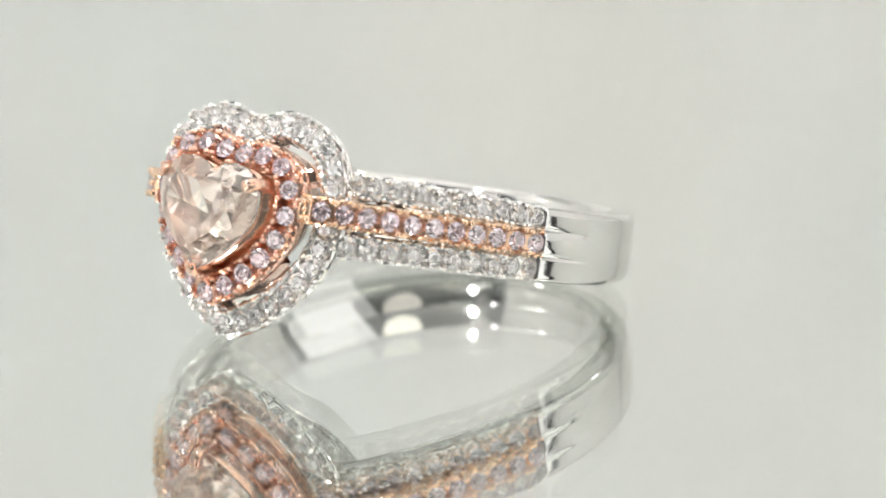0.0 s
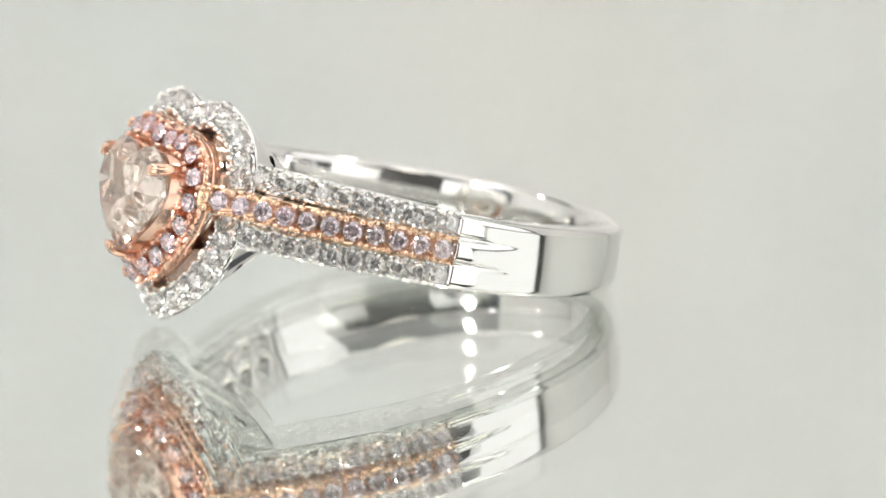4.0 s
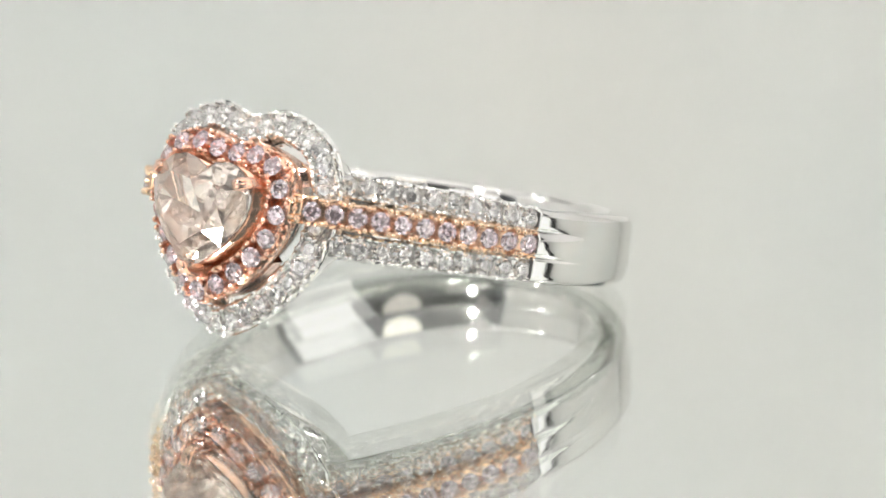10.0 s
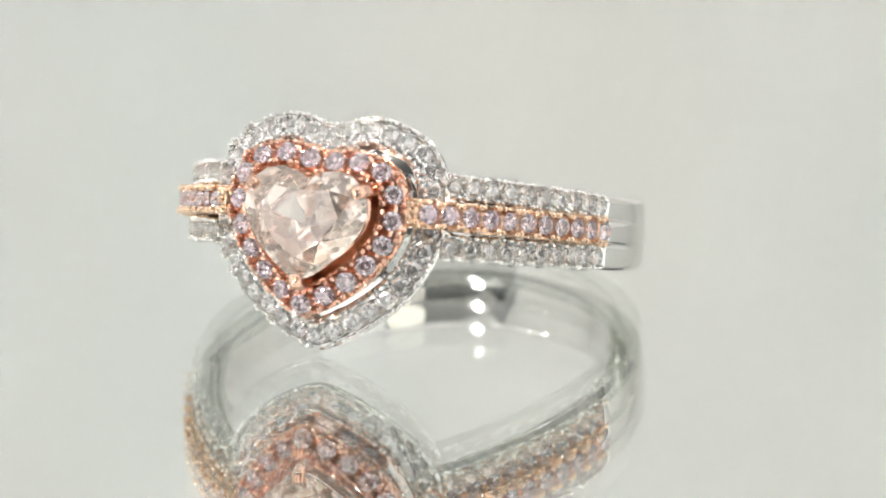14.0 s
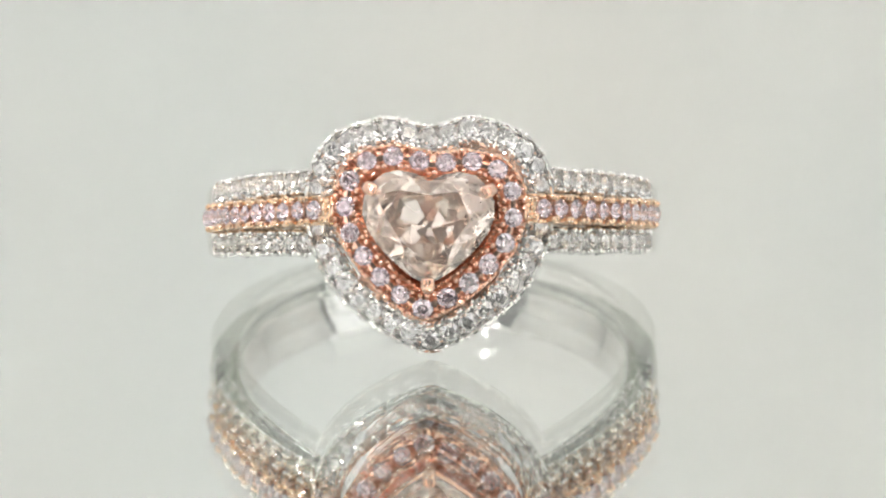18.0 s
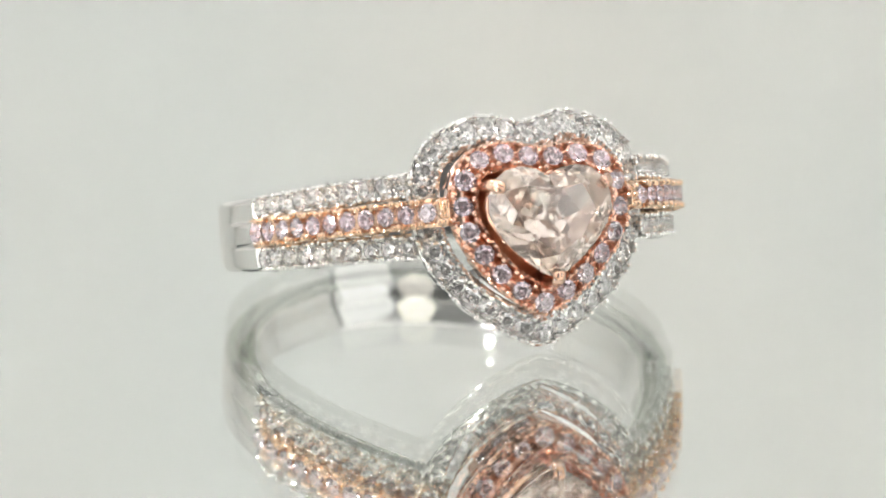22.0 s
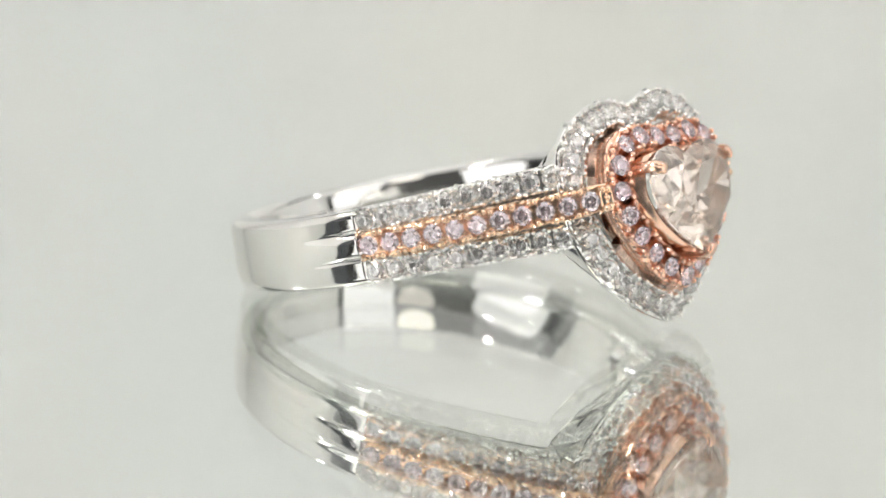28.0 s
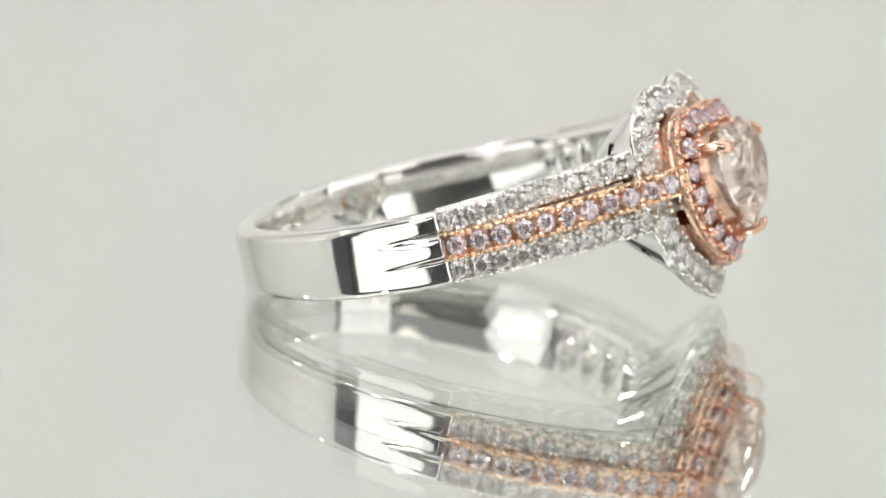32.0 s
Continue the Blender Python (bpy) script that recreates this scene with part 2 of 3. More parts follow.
# ---- the turntable ----
PLATE, DISC = 0.00057, 0.125
turntable = tagged(new("turntable"), "round turntable topped with a clear glass mirror", "turntable")
part("mirror_coating", disc_mesh("mirror_coating", DISC - 0.0005, TOP - PLATE - 0.0012, TOP - PLATE, 128), SILVER, turntable, "silvered back of the mirror")
part("glass_plate", sheet_mesh("glass_plate", DISC, TOP, 128), GLASS, turntable, "clear glass plate")
part("base", disc_mesh("base", DISC - 0.01, 0.0, TOP - PLATE - 0.0012, 96, 0.002), BLACK_PLASTIC, turntable, "black plastic base")

# ---- the ring ----
# Its own space: the finger's axis is z, the heart faces -y, the centre is the shank's centre.
TILT, LEAN, OFFSET = -14.643, -0.202, 0.000544
CENTRE = Vector((0.0, -2.1 * MM, 0.0))
ring = tagged(new("ring"), "two-tone gold ring with a heart-cut peach diamond lying on mirror", "ring")


def ring_pose(t):
    return (pose(0, 0, AXIS, 0, 0, turn_at(t)) @ pose(OFFSET, 0, 0, 0, LEAN, 0)
            @ pose(0, 0, 0, TILT, 0, 0) @ Matrix.Translation(CENTRE))


def polar(b, rho, w):
    """Millimetres: b degrees from the heart towards +x, distance from the axis, height."""
    a = radians(b)
    return Vector((rho * math.sin(a) * MM, -rho * math.cos(a) * MM, w * MM))


def row_radius(b):
    """How far out the middle row of stones lies."""
    b = abs(b)
    return 10.95 + 0.00077 * max(0.0, 78 - b) ** 2


ROW_END = 75.0
MID = 1.34


def smooth_step(x):
    x = min(1.0, max(0.0, x))
    return x * x * (3 - 2 * x)


def splay(b, w):
    """The side rows draw apart towards the heart."""
    return w + (0.24 if w > 2 else -0.22 if w < 1 else 0.0) * max(0.0, ROW_END - abs(b)) / 50


def sink(b):
    """How far the side rows dip below the middle row towards the heart."""
    return 0.37 * smooth_step((ROW_END - abs(b)) / 45)


def azure(s, f):
    """Depth of the oval windows cut into the band's inside behind the stones, six on either side."""
    if not 28.0 < s < 76.0:
        return 0.0
    u, v = (s - 28.0) / 8.0 % 1.0 - 0.5, f - 0.5
    return 0.5 * smooth_step((1 - math.hypot(u / 0.44, v / 0.42)) / 0.85)


def shank_section(b):
    """Closed outline across the band at b: (distance from the axis, height) pairs."""
    s = min(b, 360 - b)
    rear = smooth_step((s - 75) / 90)
    lo, hi = -0.40 + 0.84 * rear, 2.98 + 0.38 * rear
    if s < ROW_END:
        lo, hi = splay(s, lo), splay(s, hi)
    if s < ROW_END:
        out = row_radius(s) - 0.48 - 0.72 - sink(s)
        thick = 0.63
    else:
        out = 10.52 + 0.06 * rear
        thick = 1.37 + 0.03 * rear
    inn = out - thick
    back = radians(180 - s)
    snug = 0.7 * math.cos(back) + math.sqrt(8.8 ** 2 - (0.7 * math.sin(back)) ** 2)
    inn += (snug - inn) * (1 - smooth_step((180 - s - 62) / 40))
    fade = 1 - smooth_step((s - ROW_END) / 19)
    pts = []
    rc, n = 0.30 + 0.10 * rear, 5
    for i in range(n):
        a = math.pi / 2 * i / n
        pts.append((out + 0.08 * rear - rc + rc * math.sin(a), lo + rc - rc * math.cos(a)))
    m = 40
    for i in range(m + 1):
        w = lo + rc + (hi - lo - 2 * rc) * i / m
        r = out
        if s >= ROW_END and fade > 0:
            for g in (0.79, 1.97):
                d = abs(w - g) / 0.11
                r -= 0.17 * fade * max(0.0, 1 - d)
            r += 0.16 * fade * (1 - min(1, abs(w - MID) / 0.56) ** 4 if abs(w - MID) < 0.56 else 0)
            r += 0.05 * (1 - ((w - MID) / 1.6) ** 2) * (1 - fade)
        else:
            r += 0.05 * (1 - ((w - (lo + hi) / 2) / 1.6) ** 2) if s >= ROW_END else 0
        r -= 0.09 * rear * (w - 1.7) / 1.3
        pts.append((r, w))
    for i in range(1, n + 1):
        a = math.pi / 2 * i / n
        pts.append((out - 0.06 * rear - rc + rc * math.cos(a), hi - rc + rc * math.sin(a)))
    ri = 0.42
    for i in range(1, n + 1):
        a = math.pi / 2 * i / n
        pts.append((inn + ri - ri * math.sin(a), hi - ri + ri * math.cos(a)))
    for i in range(1, 40):
        f = i / 40
        w = hi - ri + (lo - hi + 2 * ri) * f
        pts.append((inn - 0.065 * math.sin(math.pi * f) + azure(s, f), w))
    for i in range(n + 1):
        a = math.pi / 2 * i / n
        pts.append((inn + ri - ri * math.cos(a), lo + ri - ri * math.sin(a)))
    return pts


def shank():
    start = 25.5
    angles = [start + i * 0.55 for i in range(int((ROW_END - start) / 0.55) + 1)]
    angles += [ROW_END + 0.01] + [ROW_END + 0.8 * i for i in range(1, 23)]
    angles += [ROW_END + 0.8 * 22 + 1.5 * i for i in range(1, 59)]
    angles = [a for a in angles if a < 179]
    angles = angles + [180.0] + [360 - a for a in reversed(angles)]
    rings = [[polar(a, r, w) for r, w in shank_section(a)] for a in angles]
    return part("shank", loft("shank", rings, closed_along=False), WHITE_GOLD, ring, "polished white gold band")


shank()


# ---- stones ----
def brilliant():
    """Round brilliant of girdle radius 1, table up."""
    n = 8
    verts, faces = [], []

    def circle(r, z, count, shift):
        i0 = len(verts)
        for i in range(count):
            a = 2 * math.pi * (i + shift) / count
            verts.append((r * math.cos(a), r * math.sin(a), z))
        return i0

    tab = circle(0.56, 0.33, n, 0)
    mid = circle(0.80, 0.19, n, 0.5)
    up = circle(1.0, 0.03, 2 * n, 0)
    dn = circle(1.0, -0.03, 2 * n, 0)
    low = circle(0.52, -0.44, n, 0.5)
    cul = len(verts)
    verts.append((0, 0, -0.86))
    faces.append(tuple(tab + i for i in range(n)))
    for i in range(n):
        j = (i + 1) % n
        k = (i - 1) % n
        faces.append((tab + i, mid + i, tab + j))
        faces.append((tab + i, mid + k, up + 2 * i))
        faces.append((tab + i, up + 2 * i, mid + i))
        faces.append((mid + i, up + 2 * i, up + 2 * i + 1))
        faces.append((mid + i, up + 2 * i + 1, up + (2 * i + 2) % (2 * n)))
        faces.append((dn + 2 * i, low + i, dn + 2 * i + 1))
        faces.append((dn + 2 * i + 1, low + i, dn + (2 * i + 2) % (2 * n)))
        faces.append((dn + 2 * i, low + k, cul))
        faces.append((dn + 2 * i, cul, low + i))
    for i in range(2 * n):
        j = (i + 1) % (2 * n)
        faces.append((up + i, dn + i, dn + j, up + j))
    return outward(mesh_of("brilliant", verts, faces, False))


WHITE_STONE, PINK_STONE = brilliant(), brilliant()
WHITE_STONE.materials.append(DIAMOND)
PINK_STONE.materials.append(PINK_DIAMOND)


def bead_mesh(name, mat):
    """A raised claw: a short post with a rounded head, radius 1."""
    prof = [(1.0, -3.6), (1.0, 0.0), (0.92, 0.38), (0.71, 0.71), (0.38, 0.92), (0.1, 0.99)]
    rings = [[(r * math.cos(math.pi * i / 4), r * math.sin(math.pi * i / 4), z) for i in range(8)] for r, z in prof]
    me = loft(name, rings, closed_along=False)
    me.materials.append(mat)
    return me


WHITE_BEAD, ROSE_BEAD, PALE_BEAD = bead_mesh("bead", WHITE_PAVE), bead_mesh("bead", ROSE_GOLD), bead_mesh("bead", YELLOW_ROSE)


def frame_at(place, normal, along):
    """Axes with z on normal and x along; place in metres."""
    z = normal.normalized()
    x = (along - along.dot(z) * z).normalized()
    y = z.cross(x)
    m = Matrix((x, y, z)).transposed().to_4x4()
    m.translation = place
    return m


rng = random.Random(4)


def set_stone(me, m, radius, parent, name="diamond"):
    wobble = pose(0, 0, 0, rng.uniform(-4, 4), rng.uniform(-4, 4), rng.uniform(0, 45))
    r = radius * MM
    return part(name, me, None, parent, m=m @ wobble @ Matrix.Diagonal((r, r, r, 1)))


def set_bead(me, m, radius, parent):
    r = radius * rng.uniform(0.85, 1.15) * MM
    off = Matrix.Translation((rng.uniform(-0.04, 0.04) * MM, rng.uniform(-0.04, 0.04) * MM, rng.uniform(-0.05, 0.04) * MM))
    return part("claw", me, None, parent, m=m @ off @ pose(0, 0, 0, rng.uniform(-14, 14), rng.uniform(-14, 14), rng.uniform(0, 60)) @ Matrix.Diagonal((r, r * rng.uniform(0.85, 1.1), r, 1)))


def trough(name, path, half, mat, parent, label, depth=0.70, rim=0.14, close=False, low=0.75):
    """A channel that holds a row of stones. path: (place, normal, along) in metres."""
    rings = []
    t, uneven = -0.20, random.Random(len(path) + int(half * 100))
    prof = [(-half, -low), (-half, t - 0.05), (-half + 0.05, t), (-half + rim, t), (-half + rim + 0.06, -depth),
            (half - rim - 0.06, -depth), (half - rim, t), (half - 0.05, t), (half, t - 0.05), (half, -low)]
    for place, normal, along in path:
        z = normal.normalized()
        x = along.normalized()
        y = z.cross(x)
        rings.append([place + (y * (a + (uneven.uniform(-0.03, 0.03) if h == t else 0)) + z * (h + (uneven.uniform(-0.06, 0.08) if h == t else 0))) * MM for a, h in prof])
    return part(name, loft(name, rings, closed_along=close, smooth=False), mat, parent, label)


def arm_path(side, w, drop, b0, b1, n):
    out = []
    for i in range(n):
        b = b0 + (b1 - b0) * i / (n - 1)
        e = 0.05
        p0, p, p1 = (polar(side * x, row_radius(x) - drop - (0.0 if w == MID else sink(x)), splay(x, w)) for x in (b - e, b, b + e))
        along = (p1 - p0).normalized()
        normal = along.cross(Vector((0, 0, 1)))
        if normal.dot(p) < 0:
            normal = -normal
        out.append((p, normal, along))
    return out


def spaced(path, count):
    """Count places at even distances along a path, ends included, and those half way between."""
    ps = [p for p, _, _ in path]
    d = [0.0]
    for a, b in zip(ps, ps[1:]):
        d.append(d[-1] + (b - a).length)

    def at(s):
        i = max(1, min(len(d) - 1, next((k for k, v in enumerate(d) if v >= s), len(d) - 1)))
        f = (s - d[i - 1]) / max(1e-12, d[i] - d[i - 1])
        a, b = path[i - 1], path[i]
        return tuple(x.lerp(y, f) for x, y in zip(a, b))
    step = d[-1] / (count - 1)
    return [at(step * i) for i in range(count)], [at(step * (i + 0.5)) for i in range(count - 1)], step


def stone_row(stone, bead, path, count, radius, half, parent, beads=0.175, inset=0.14):
    places, gaps, step = spaced(path, count)
    for p, n, a in places:
        set_stone(stone, frame_at(p - n.normalized() * 0.02 * MM, n, a), radius * rng.uniform(0.96, 1.03), parent)
    for p, n, a in gaps:
        y = n.normalized().cross(a.normalized())
        for s in (-1, 1):
            for k in (-0.13, 0.13):
                q = p + y * s * (half - inset) * MM + a.normalized() * k * MM * rng.uniform(0.8, 1.25)
                set_bead(bead, frame_at(q + n.normalized() * 0.04 * MM, n, a), beads, parent)


def arms():
    for side in (1, -1):
        for w in (2.46, 0.17):
            path = arm_path(side, w, 0.48, 25.2, ROW_END, 72)
            row = trough("side_channel", path, 0.58, WHITE_PAVE, ring, "white gold channel set with white diamonds")
            stone_row(WHITE_STONE, WHITE_BEAD, arm_path(side, w, 0.48, 27.6, ROW_END - 2.6, 40), 10, 0.46, 0.58, row, beads=0.125, inset=0.12)
        path = arm_path(side, MID, 0.05, 19.3, ROW_END, 80)
        row = trough("middle_channel", path, 0.65, YELLOW_ROSE, ring, "rose gold channel set with pink diamonds", low=1.15)
        rings = []
        for p, n, a in arm_path(side, MID, 0.0, 18.6, 20.9, 7):
            z, x = n.normalized(), a.normalized()
            y = z.cross(x)
            bump = 0.04 * math.sin(len(rings) * 2.1)
            rings.append([p + (y * u + z * (h + bump)) * MM for u, h in ((-0.58, -0.9), (-0.56, -0.25), (-0.42, -0.1), (-0.2, -0.06), (0.2, -0.06), (0.42, -0.1), (0.56, -0.25), (0.58, -0.9))])
        part("end_cap", loft("end_cap", rings, closed_along=False), YELLOW_ROSE, row, "small gold cap")
        for b, h in ((19.3, 0.38), (19.3, -0.38), (20.4, 0.42), (20.4, -0.42), (19.8, 0.0)):
            p, n, a = arm_path(side, MID, 0.0, b, b + 0.5, 2)[0]
            set_bead(PALE_BEAD, frame_at(p + Vector((0, 0, h * MM)), n, a), 0.16, row)
        stone_row(PINK_STONE, PALE_BEAD, arm_path(side, MID, 0.03, 22.7, 71.6, 40), 11, 0.44, 0.64, row, beads=0.155, inset=0.15)


arms()


# ---- the heart ----
def heart(half, n=96, turn=0.0, grow=0.0, centre=(0.0, 0.9)):
    """A closed heart through the right half's outline, lowest point first, mirrored; millimetres (x, height)."""
    pts = list(half) + [(-x, y) for x, y in reversed(half[1:-1])]
    m = len(pts)
    dense = []
    for i in range(m):
        p0, p1, p2, p3 = (Vector(pts[(i + k) % m]) for k in (-1, 0, 1, 2))
        for k in range(24):
            t = k / 24
            dense.append(0.5 * ((2 * p1) + (p2 - p0) * t + (2 * p0 - 5 * p1 + 4 * p2 - p3) * t * t + (3 * p1 - p0 - 3 * p2 + p3) * t ** 3))
    d = [0.0]
    for a, b in zip(dense, dense[1:] + dense[:1]):
        d.append(d[-1] + (b - a).length)
    out, i = [], 0
    for k in range(n):
        s = d[-1] * k / n
        while d[i + 1] < s:
            i += 1
        f = (s - d[i]) / (d[i + 1] - d[i])
        out.append(dense[i].lerp(dense[(i + 1) % len(dense)], f))
    if grow:
        moved = []
        for k in range(n):
            tan = (out[(k + 1) % n] - out[k - 1]).normalized()
            moved.append(out[k] + Vector((tan.y, -tan.x)) * grow)
        out = moved
    if turn:
        c, s = math.cos(radians(turn)), math.sin(radians(turn))
        o = Vector(centre)
        out = [Vector((c * (p - o).x - s * (p - o).y, s * (p - o).x + c * (p - o).y)) + o for p in out]
    return out


OUTER = [(0, -4.98), (0.9, -4.72), (2.3, -3.95), (3.9, -2.62), (5.1, -0.75), (5.5, 1.4), (5.3, 3.35), (4.3, 4.72), (2.15, 5.52), (0.7, 5.26), (0, 5.1)]
ROSE = [(0, -3.75), (0.8, -3.45), (1.9, -2.75), (3.1, -1.6), (4.1, -0.1), (4.4, 1.5), (4.05, 3.0), (3.2, 3.85), (1.7, 4.22), (0.7, 4.12), (0, 4.0)]
STONE = [(0, -1.95), (0.5, -1.72), (1.2, -1.2), (2.05, -0.4), (2.7, 0.6), (2.82, 1.45), (2.5, 2.3), (1.75, 2.82), (1.0, 2.84), (0.4, 2.64), (0, 2.42)]


def lay(p, y, bow=0.0):
    """A point of the heart's plane at the depth y (millimetres in the ring's space)."""
    return Vector((p[0] * MM, (y + bow * p[0] * p[0]) * MM, p[1] * MM))


OUTWARD = Vector((0, -1, 0))


def heart_path(outline, y, bow, lean=0.0):
    n = len(outline)
    path = []
    for k in range(n):
        tan = (lay(outline[(k + 1) % n], y, bow) - lay(outline[k - 1], y, bow)).normalized()
        side = Vector((tan.z, 0, -tan.x))
        normal = (OUTWARD + side * lean)
        path.append((lay(outline[k], y, bow), normal.normalized(), tan))
    return path


def halo_white():
    y, bow = -11.62, 0.010
    mid = heart(OUTER, 200, grow=-0.58)
    path = heart_path(mid, y, bow, lean=0.42)
    halo = trough("white_halo", path, 0.70, WHITE_PAVE, ring, "white gold heart frame set with white diamonds", close=True, low=0.6)
    closed = path + path[:1]
    count = 35
    places, gaps, step = spaced(closed, count)
    def joins_shoulder(p):
        return abs(p.x) > 4.2 * MM and 0.72 * MM < p.z < 1.96 * MM

    places, gaps = [q for q in places[:-1] if not joins_shoulder(q[0])], [q for q in gaps if not joins_shoulder(q[0])]
    for p, n, a in places:
        set_stone(WHITE_STONE, frame_at(p, n, a), 0.475 * rng.uniform(0.93, 1.04), halo)
    for p, n, a in gaps:
        yv = n.normalized().cross(a.normalized())
        for s in (-1, 1):
            for k in (-0.13, 0.13):
                set_bead(WHITE_BEAD, frame_at(p + yv * s * 0.56 * MM + a.normalized() * k * MM * rng.uniform(0.85, 1.2) + n * 0.05 * MM, n, a), 0.125, halo)
    # side wall that tapers back towards the band, pierced by an almond-shaped opening above and below each shoulder
    n, steps = 160, 12
    edge, inner = heart(OUTER, n, grow=0.02), heart(OUTER, n, grow=-0.35)
    skins = []
    for outline in (edge, inner):
        for i in range(steps + 1):
            f = i / steps
            sx, sz = 1 - 0.13 * f, 1 - 0.40 * f
            skins.append([lay((p[0] * sx, 1.2 + (p[1] - 1.2) * sz), y + 0.42 + 2.28 * f, bow) for p in outline])
    verts = [p for r in skins for p in r]

    def pierced(k, f):
        return any(((k - k0) / 2.0) ** 2 + ((f - f0) / 0.09) ** 2 < 1 for k0, f0 in ((55, 0.62), (n - 55, 0.62), (22, 0.55), (n - 22, 0.55)))

    faces = []
    for i in range(steps):
        for k in range(n):
            if pierced(k + 0.5, (i + 0.5) / steps):
                continue
            for base in (0, (steps + 1) * n):
                a, b = base + i * n, base + (i + 1) * n
                faces.append((a + k, a + (k + 1) % n, b + (k + 1) % n, b + k))
    for i in (0, steps):
        for k in range(n):
            a, b = i * n, (steps + 1 + i) * n
            faces.append((a + k, a + (k + 1) % n, b + (k + 1) % n, b + k))
    part("gallery", outward(mesh_of("gallery", verts, faces)), WHITE_GOLD, ring, "polished white gold gallery wall with almond-shaped openings")


halo_white()


def under_plate():
    """The floor between the two heart frames, pierced by one opening low on either side."""
    a, b = heart(OUTER, 120, grow=-0.9), heart(OUTER, 120, grow=-2.2)
    keep = [k for k in range(120) if not (any(lo <= k <= hi for lo, hi in ((20, 33), (87, 100))))]
    pieces, cur = [], [keep[0]]
    for k in keep[1:]:
        if k == cur[-1] + 1:
            cur.append(k)
        else:
            pieces.append(cur)
            cur = [k]
    pieces.append(cur)
    pieces = [pieces[-1] + pieces[0]] + pieces[1:-1]
    for run in pieces:
        rings = []
        for i, k in enumerate(run):
            e = smooth_step((min(i, len(run) - 1 - i) + 0.6) / 4)
            q = a[k].lerp(b[k], e)
            rings.append([lay(a[k], -11.1), lay(q, -11.1 - 0.3 * e), lay(q, -11.0), lay(a[k], -10.7)])
        part("under_plate", loft("under_plate", rings, closed_along=False, smooth=False), WHITE_GOLD, ring, "white gold floor between the two heart frames")


under_plate()

SKEW = -4.3


def halo_rose():
    y = -12.98
    outline = heart(ROSE, 120, turn=SKEW)
    mid = heart(ROSE, 160, grow=-0.68, turn=SKEW)
    inner = heart(ROSE, 120, grow=-1.3, turn=SKEW)
    path = heart_path(mid, y, 0.0, lean=0.38)
    halo = trough("rose_halo", path, 0.69, ROSE_GOLD, ring, "rose gold heart frame set with pink diamonds", close=True, low=0.7)
    places, gaps, step = spaced(path + path[:1], 20)
    for p, n, a in places[:-1]:
        set_stone(PINK_STONE, frame_at(p, n, a), 0.46 * rng.uniform(0.94, 1.05), halo)
    for p, n, a in gaps:
        yv = n.normalized().cross(a.normalized())
        for s in (-1, 1):
            for k in (-0.16, 0.16):
                set_bead(ROSE_BEAD, frame_at(p + yv * (0.50 if s > 0 else -0.45) * MM + a.normalized() * k * MM + n * 0.06 * MM, n, a), 0.14, halo)
    rings = []
    for f in (0.0, 0.4, 1.0):
        rings.append([lay((p[0] * (0.962 - 0.05 * f), 1.1 + (p[1] - 1.1) * (0.962 - 0.05 * f)), y + 0.40 + 1.3 * f) for p in outline])
    for f in (1.0, 0.4, 0.0):
        rings.append([lay((p[0] * (1 - 0.02 * f), 1.1 + (p[1] - 1.1) * (1 - 0.02 * f)), y + 0.35 + 1.3 * f) for p in inner])
    n = len(outline)
    verts = [p for q in rings for p in q]
    faces = [(i * n + k, i * n + (k + 1) % n, (i + 1) % 6 * n + (k + 1) % n, (i + 1) % 6 * n + k)
             for i in range(6) for k in range(n) if not (i in (1, 2, 3) and (20 <= k <= 33 or 87 <= k <= 100))]
    part("rose_wall", outward(mesh_of("rose_wall", verts, faces)), ROSE_GOLD, ring, "smooth rose gold wall under the pink diamonds")


halo_rose()
GIRDLE = -14.0
STONE_TURN = -2.0


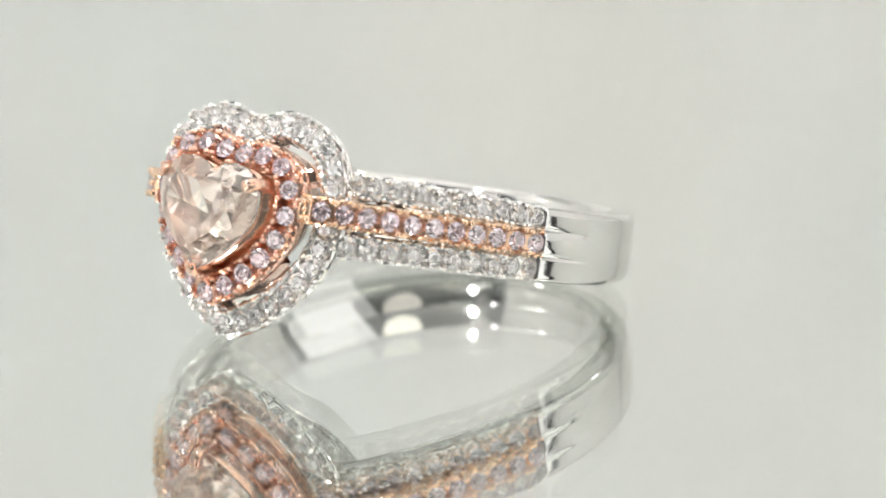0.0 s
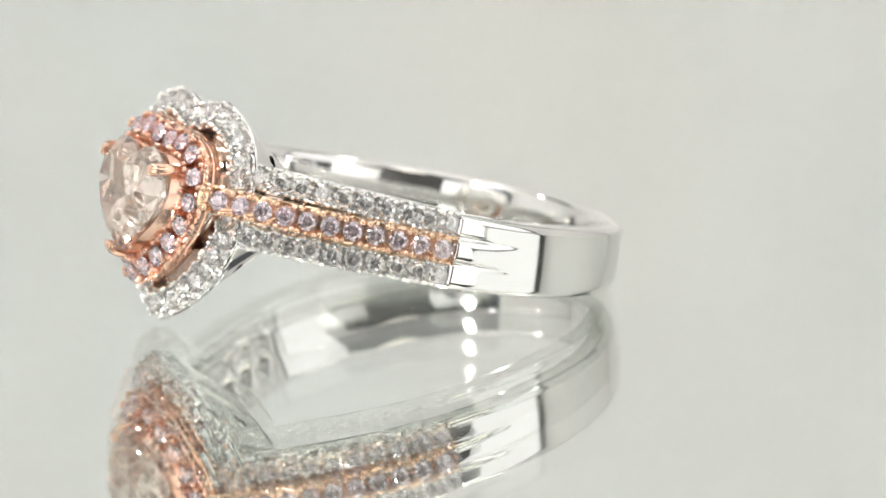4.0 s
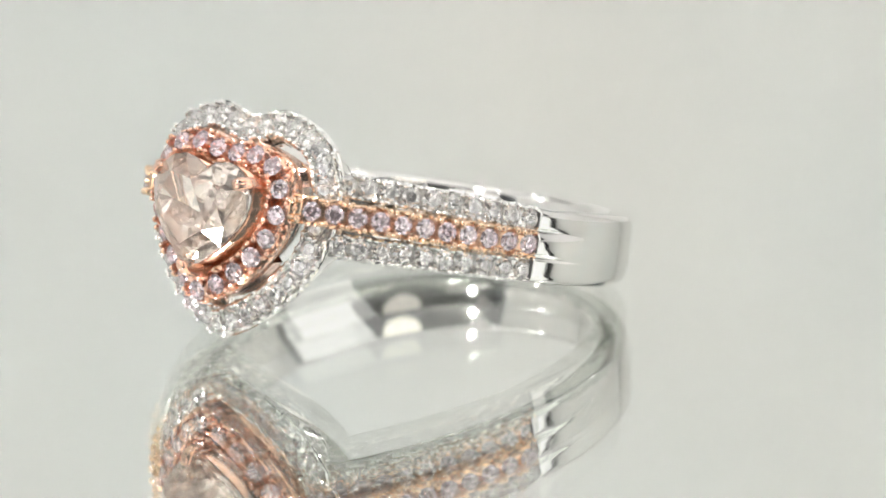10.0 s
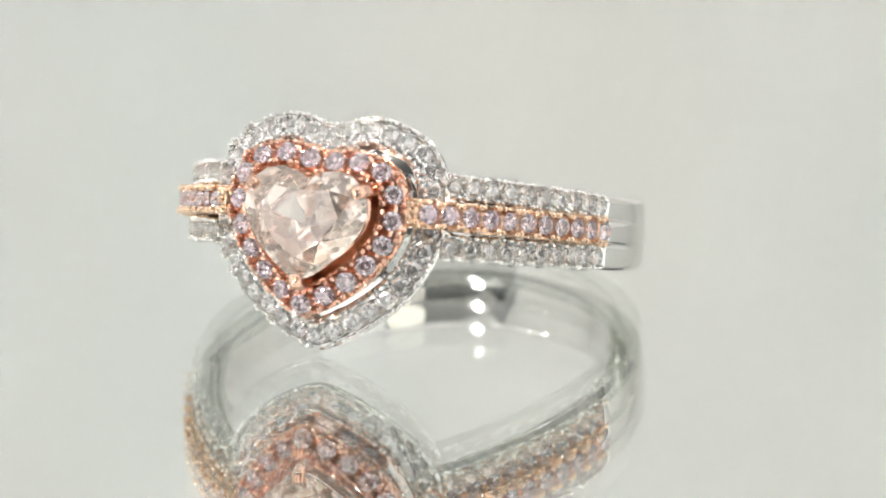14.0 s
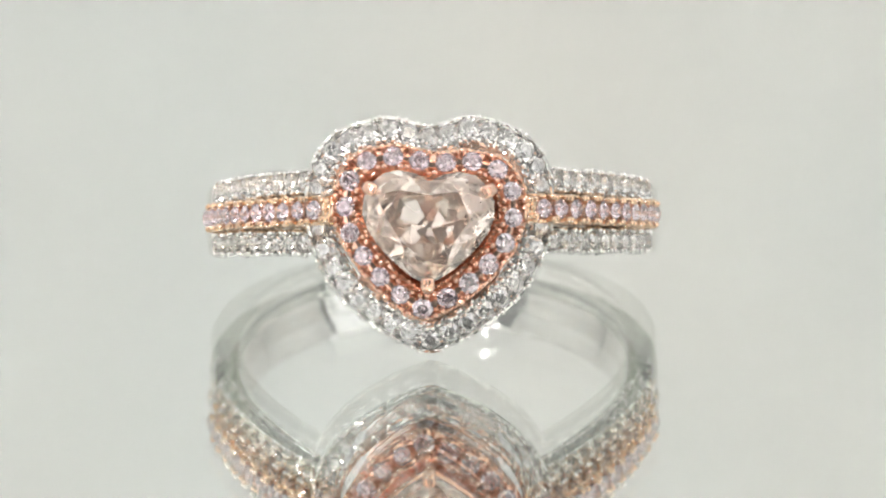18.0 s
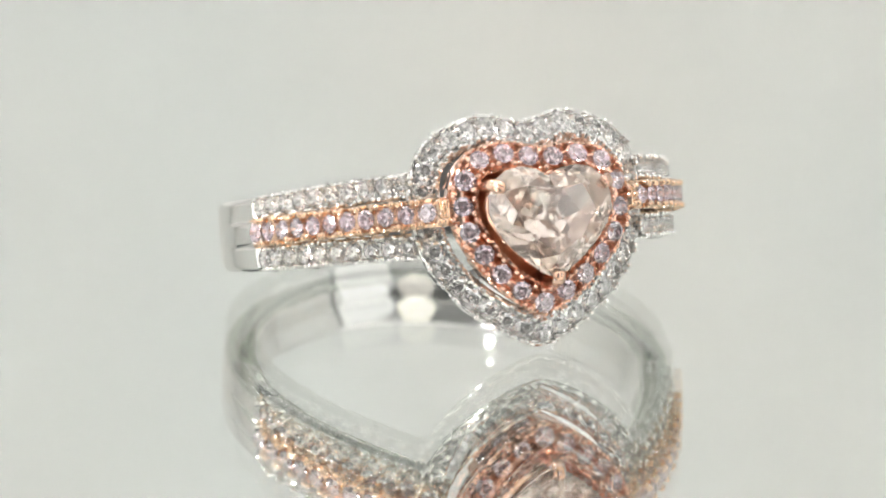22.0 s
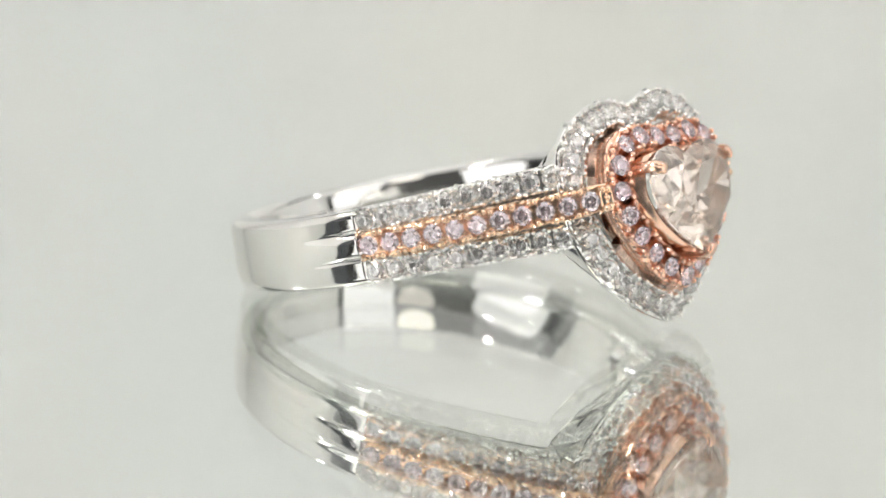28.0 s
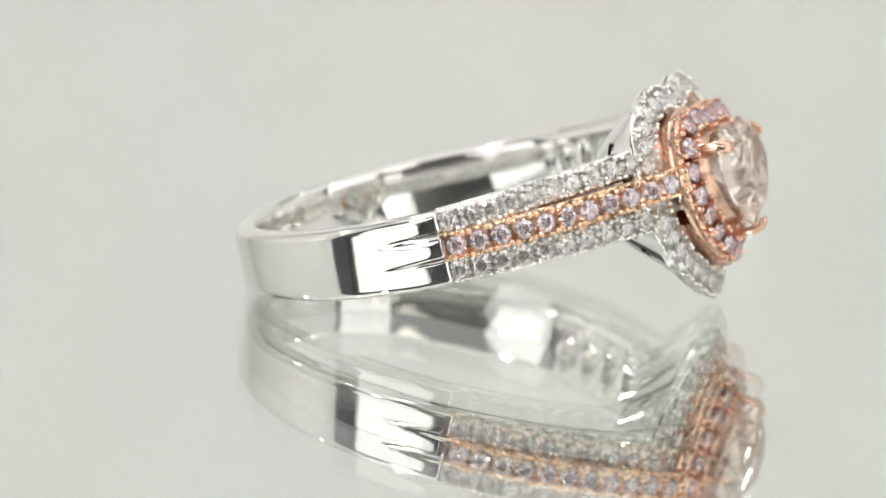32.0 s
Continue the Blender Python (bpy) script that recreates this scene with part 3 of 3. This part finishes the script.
def centre_stone():
    """A heart brilliant: wide table, two tiers of crown facets, girdle, few broad pavilion facets to a keel point."""
    n = 24
    c = Vector((0.0, 0.75))
    r = random.Random(11)
    base = heart(STONE, n * 4, turn=STONE_TURN, grow=0.08)

    def tier(count, scale, y, shift, uneven=0.0):
        """Corners of one tier of facets, at even steps round the heart."""
        out = []
        for k in range(count):
            p = base[int(round(4 * n * (k + shift) / count)) % (4 * n)]
            out.append(lay(c + (p - c) * scale * (1 + r.uniform(-uneven, uneven)), y + r.uniform(-uneven, uneven)))
        return out

    tiers = [tier(8, 0.64, GIRDLE - 0.80, 0.0), tier(8, 0.86, GIRDLE - 0.46, 0.5, 0.01), tier(n, 1.0, GIRDLE - 0.05, 0.0), tier(n, 1.0, GIRDLE + 0.05, 0.0),
             tier(6, 0.50, GIRDLE + 1.15, 0.5, 0.05)]
    verts = [p for q in tiers for p in q]
    tab, star, top, under, pav = (sum(len(q) for q in tiers[:i]) for i in range(5))
    faces = [tuple(tab + k for k in range(8))]
    for k in range(8):
        m, l = (k + 1) % 8, (k - 1) % 8
        faces += [(tab + k, star + k, tab + m), (tab + k, star + l, top + 3 * k), (tab + k, top + 3 * k, star + k)]
        faces += [(star + k, top + 3 * k + i, top + (3 * k + i + 1) % n) for i in range(3)]
    for k in range(n):
        m = (k + 1) % n
        faces.append((top + k, under + k, under + m, top + m))
        faces.append((under + k, pav + k // 4, under + m))
    verts.append(lay(c + Vector((0.10, -0.30)), GIRDLE + 1.95))
    for k in range(6):
        m = (k + 1) % 6
        faces.append((under + 4 * m % n, pav + k, pav + m))
        faces.append((pav + k, len(verts) - 1, pav + m))
    bm = bmesh.new()
    made = [bm.verts.new(p) for p in verts]
    for f in faces:
        bm.faces.new([made[i] for i in f])
    bmesh.ops.remove_doubles(bm, verts=bm.verts, dist=2e-6)
    bmesh.ops.dissolve_degenerate(bm, dist=1e-6, edges=bm.edges)
    bmesh.ops.recalc_face_normals(bm, faces=bm.faces)
    me = bpy.data.meshes.new("centre_diamond")
    bm.to_mesh(me)
    bm.free()
    part("centre_diamond", me, PEACH_DIAMOND, ring, "heart-cut pale peach diamond")


centre_stone()


def basket():
    """The rose gold seat below the large stone and its three claws."""
    rings = []
    prof = [(-0.08, -13.52), (-0.14, -13.50), (-0.25, -13.48), (-0.48, -12.05), (0.34, -12.05), (0.36, -12.2), (-0.24, -12.45)]
    for g, y in prof:
        rings.append([lay(p, y) for p in heart(STONE, 96, turn=STONE_TURN, grow=g)])
    seat = part("seat", loft("seat", rings), ROSE_GOLD, ring, "rose gold seat of the large stone")
    frame_rings = [[lay(p, d) for p in heart(STONE, 96, turn=STONE_TURN, grow=g)] for g, d in ((0.5, -10.9), (0.5, -10.6), (-0.9, -10.6), (-0.9, -10.9))]
    part("back_frame", loft("back_frame", frame_rings), WHITE_GOLD, ring, "white gold heart frame at the back of the setting")
    for x, z in ((2.62, 2.02), (-2.50, 2.16), (-0.05, -2.02)):
        o = Vector((0.0, 0.75))
        d = (Vector((x, z)) - o).normalized()
        q = Vector((-d.y, d.x))
        verts, faces = [], []
        spine = [(-0.10, -12.2, 0.17), (0.14, -12.9, 0.18), (0.26, -13.6, 0.19), (0.24, -14.0, 0.22), (0.18, -14.26, 0.23), (0.04, -14.42, 0.23), (-0.12, -14.47, 0.22), (-0.24, -14.47, 0.18)]
        for twin in (-0.07, 0.07):
            rings = []
            for k, (r, y, h) in enumerate(spine):
                base = Vector((x, z)) + d * (r - 0.02) + q * twin
                g = min(1.0, max(0.0, (k - 3) / 3))
                rings.append([lay(base + q * (h * math.cos(a)) + d * (h * math.sin(a) * (1 - g)), y - h * math.sin(a) * g)
                              for a in (2 * math.pi * i / 12 for i in range(12))])
            me = loft("claw", rings, closed_along=False)
            shift = len(verts)
            verts += [tuple(v.co) for v in me.vertices]
            faces += [tuple(shift + i for i in p.vertices) for p in me.polygons]
        part("claw", mesh_of("claw", verts, faces), ROSE_GOLD, ring, "split rose gold claw over the stone's edge")


basket()


# ---- what moves ----
def motions():
    walk(turntable, [(t, pose(0, 0, 0, 0, 0, turn_at(t))) for t in TIMES])
    walk(ring, [(t, ring_pose(t)) for t in TIMES])


motions()
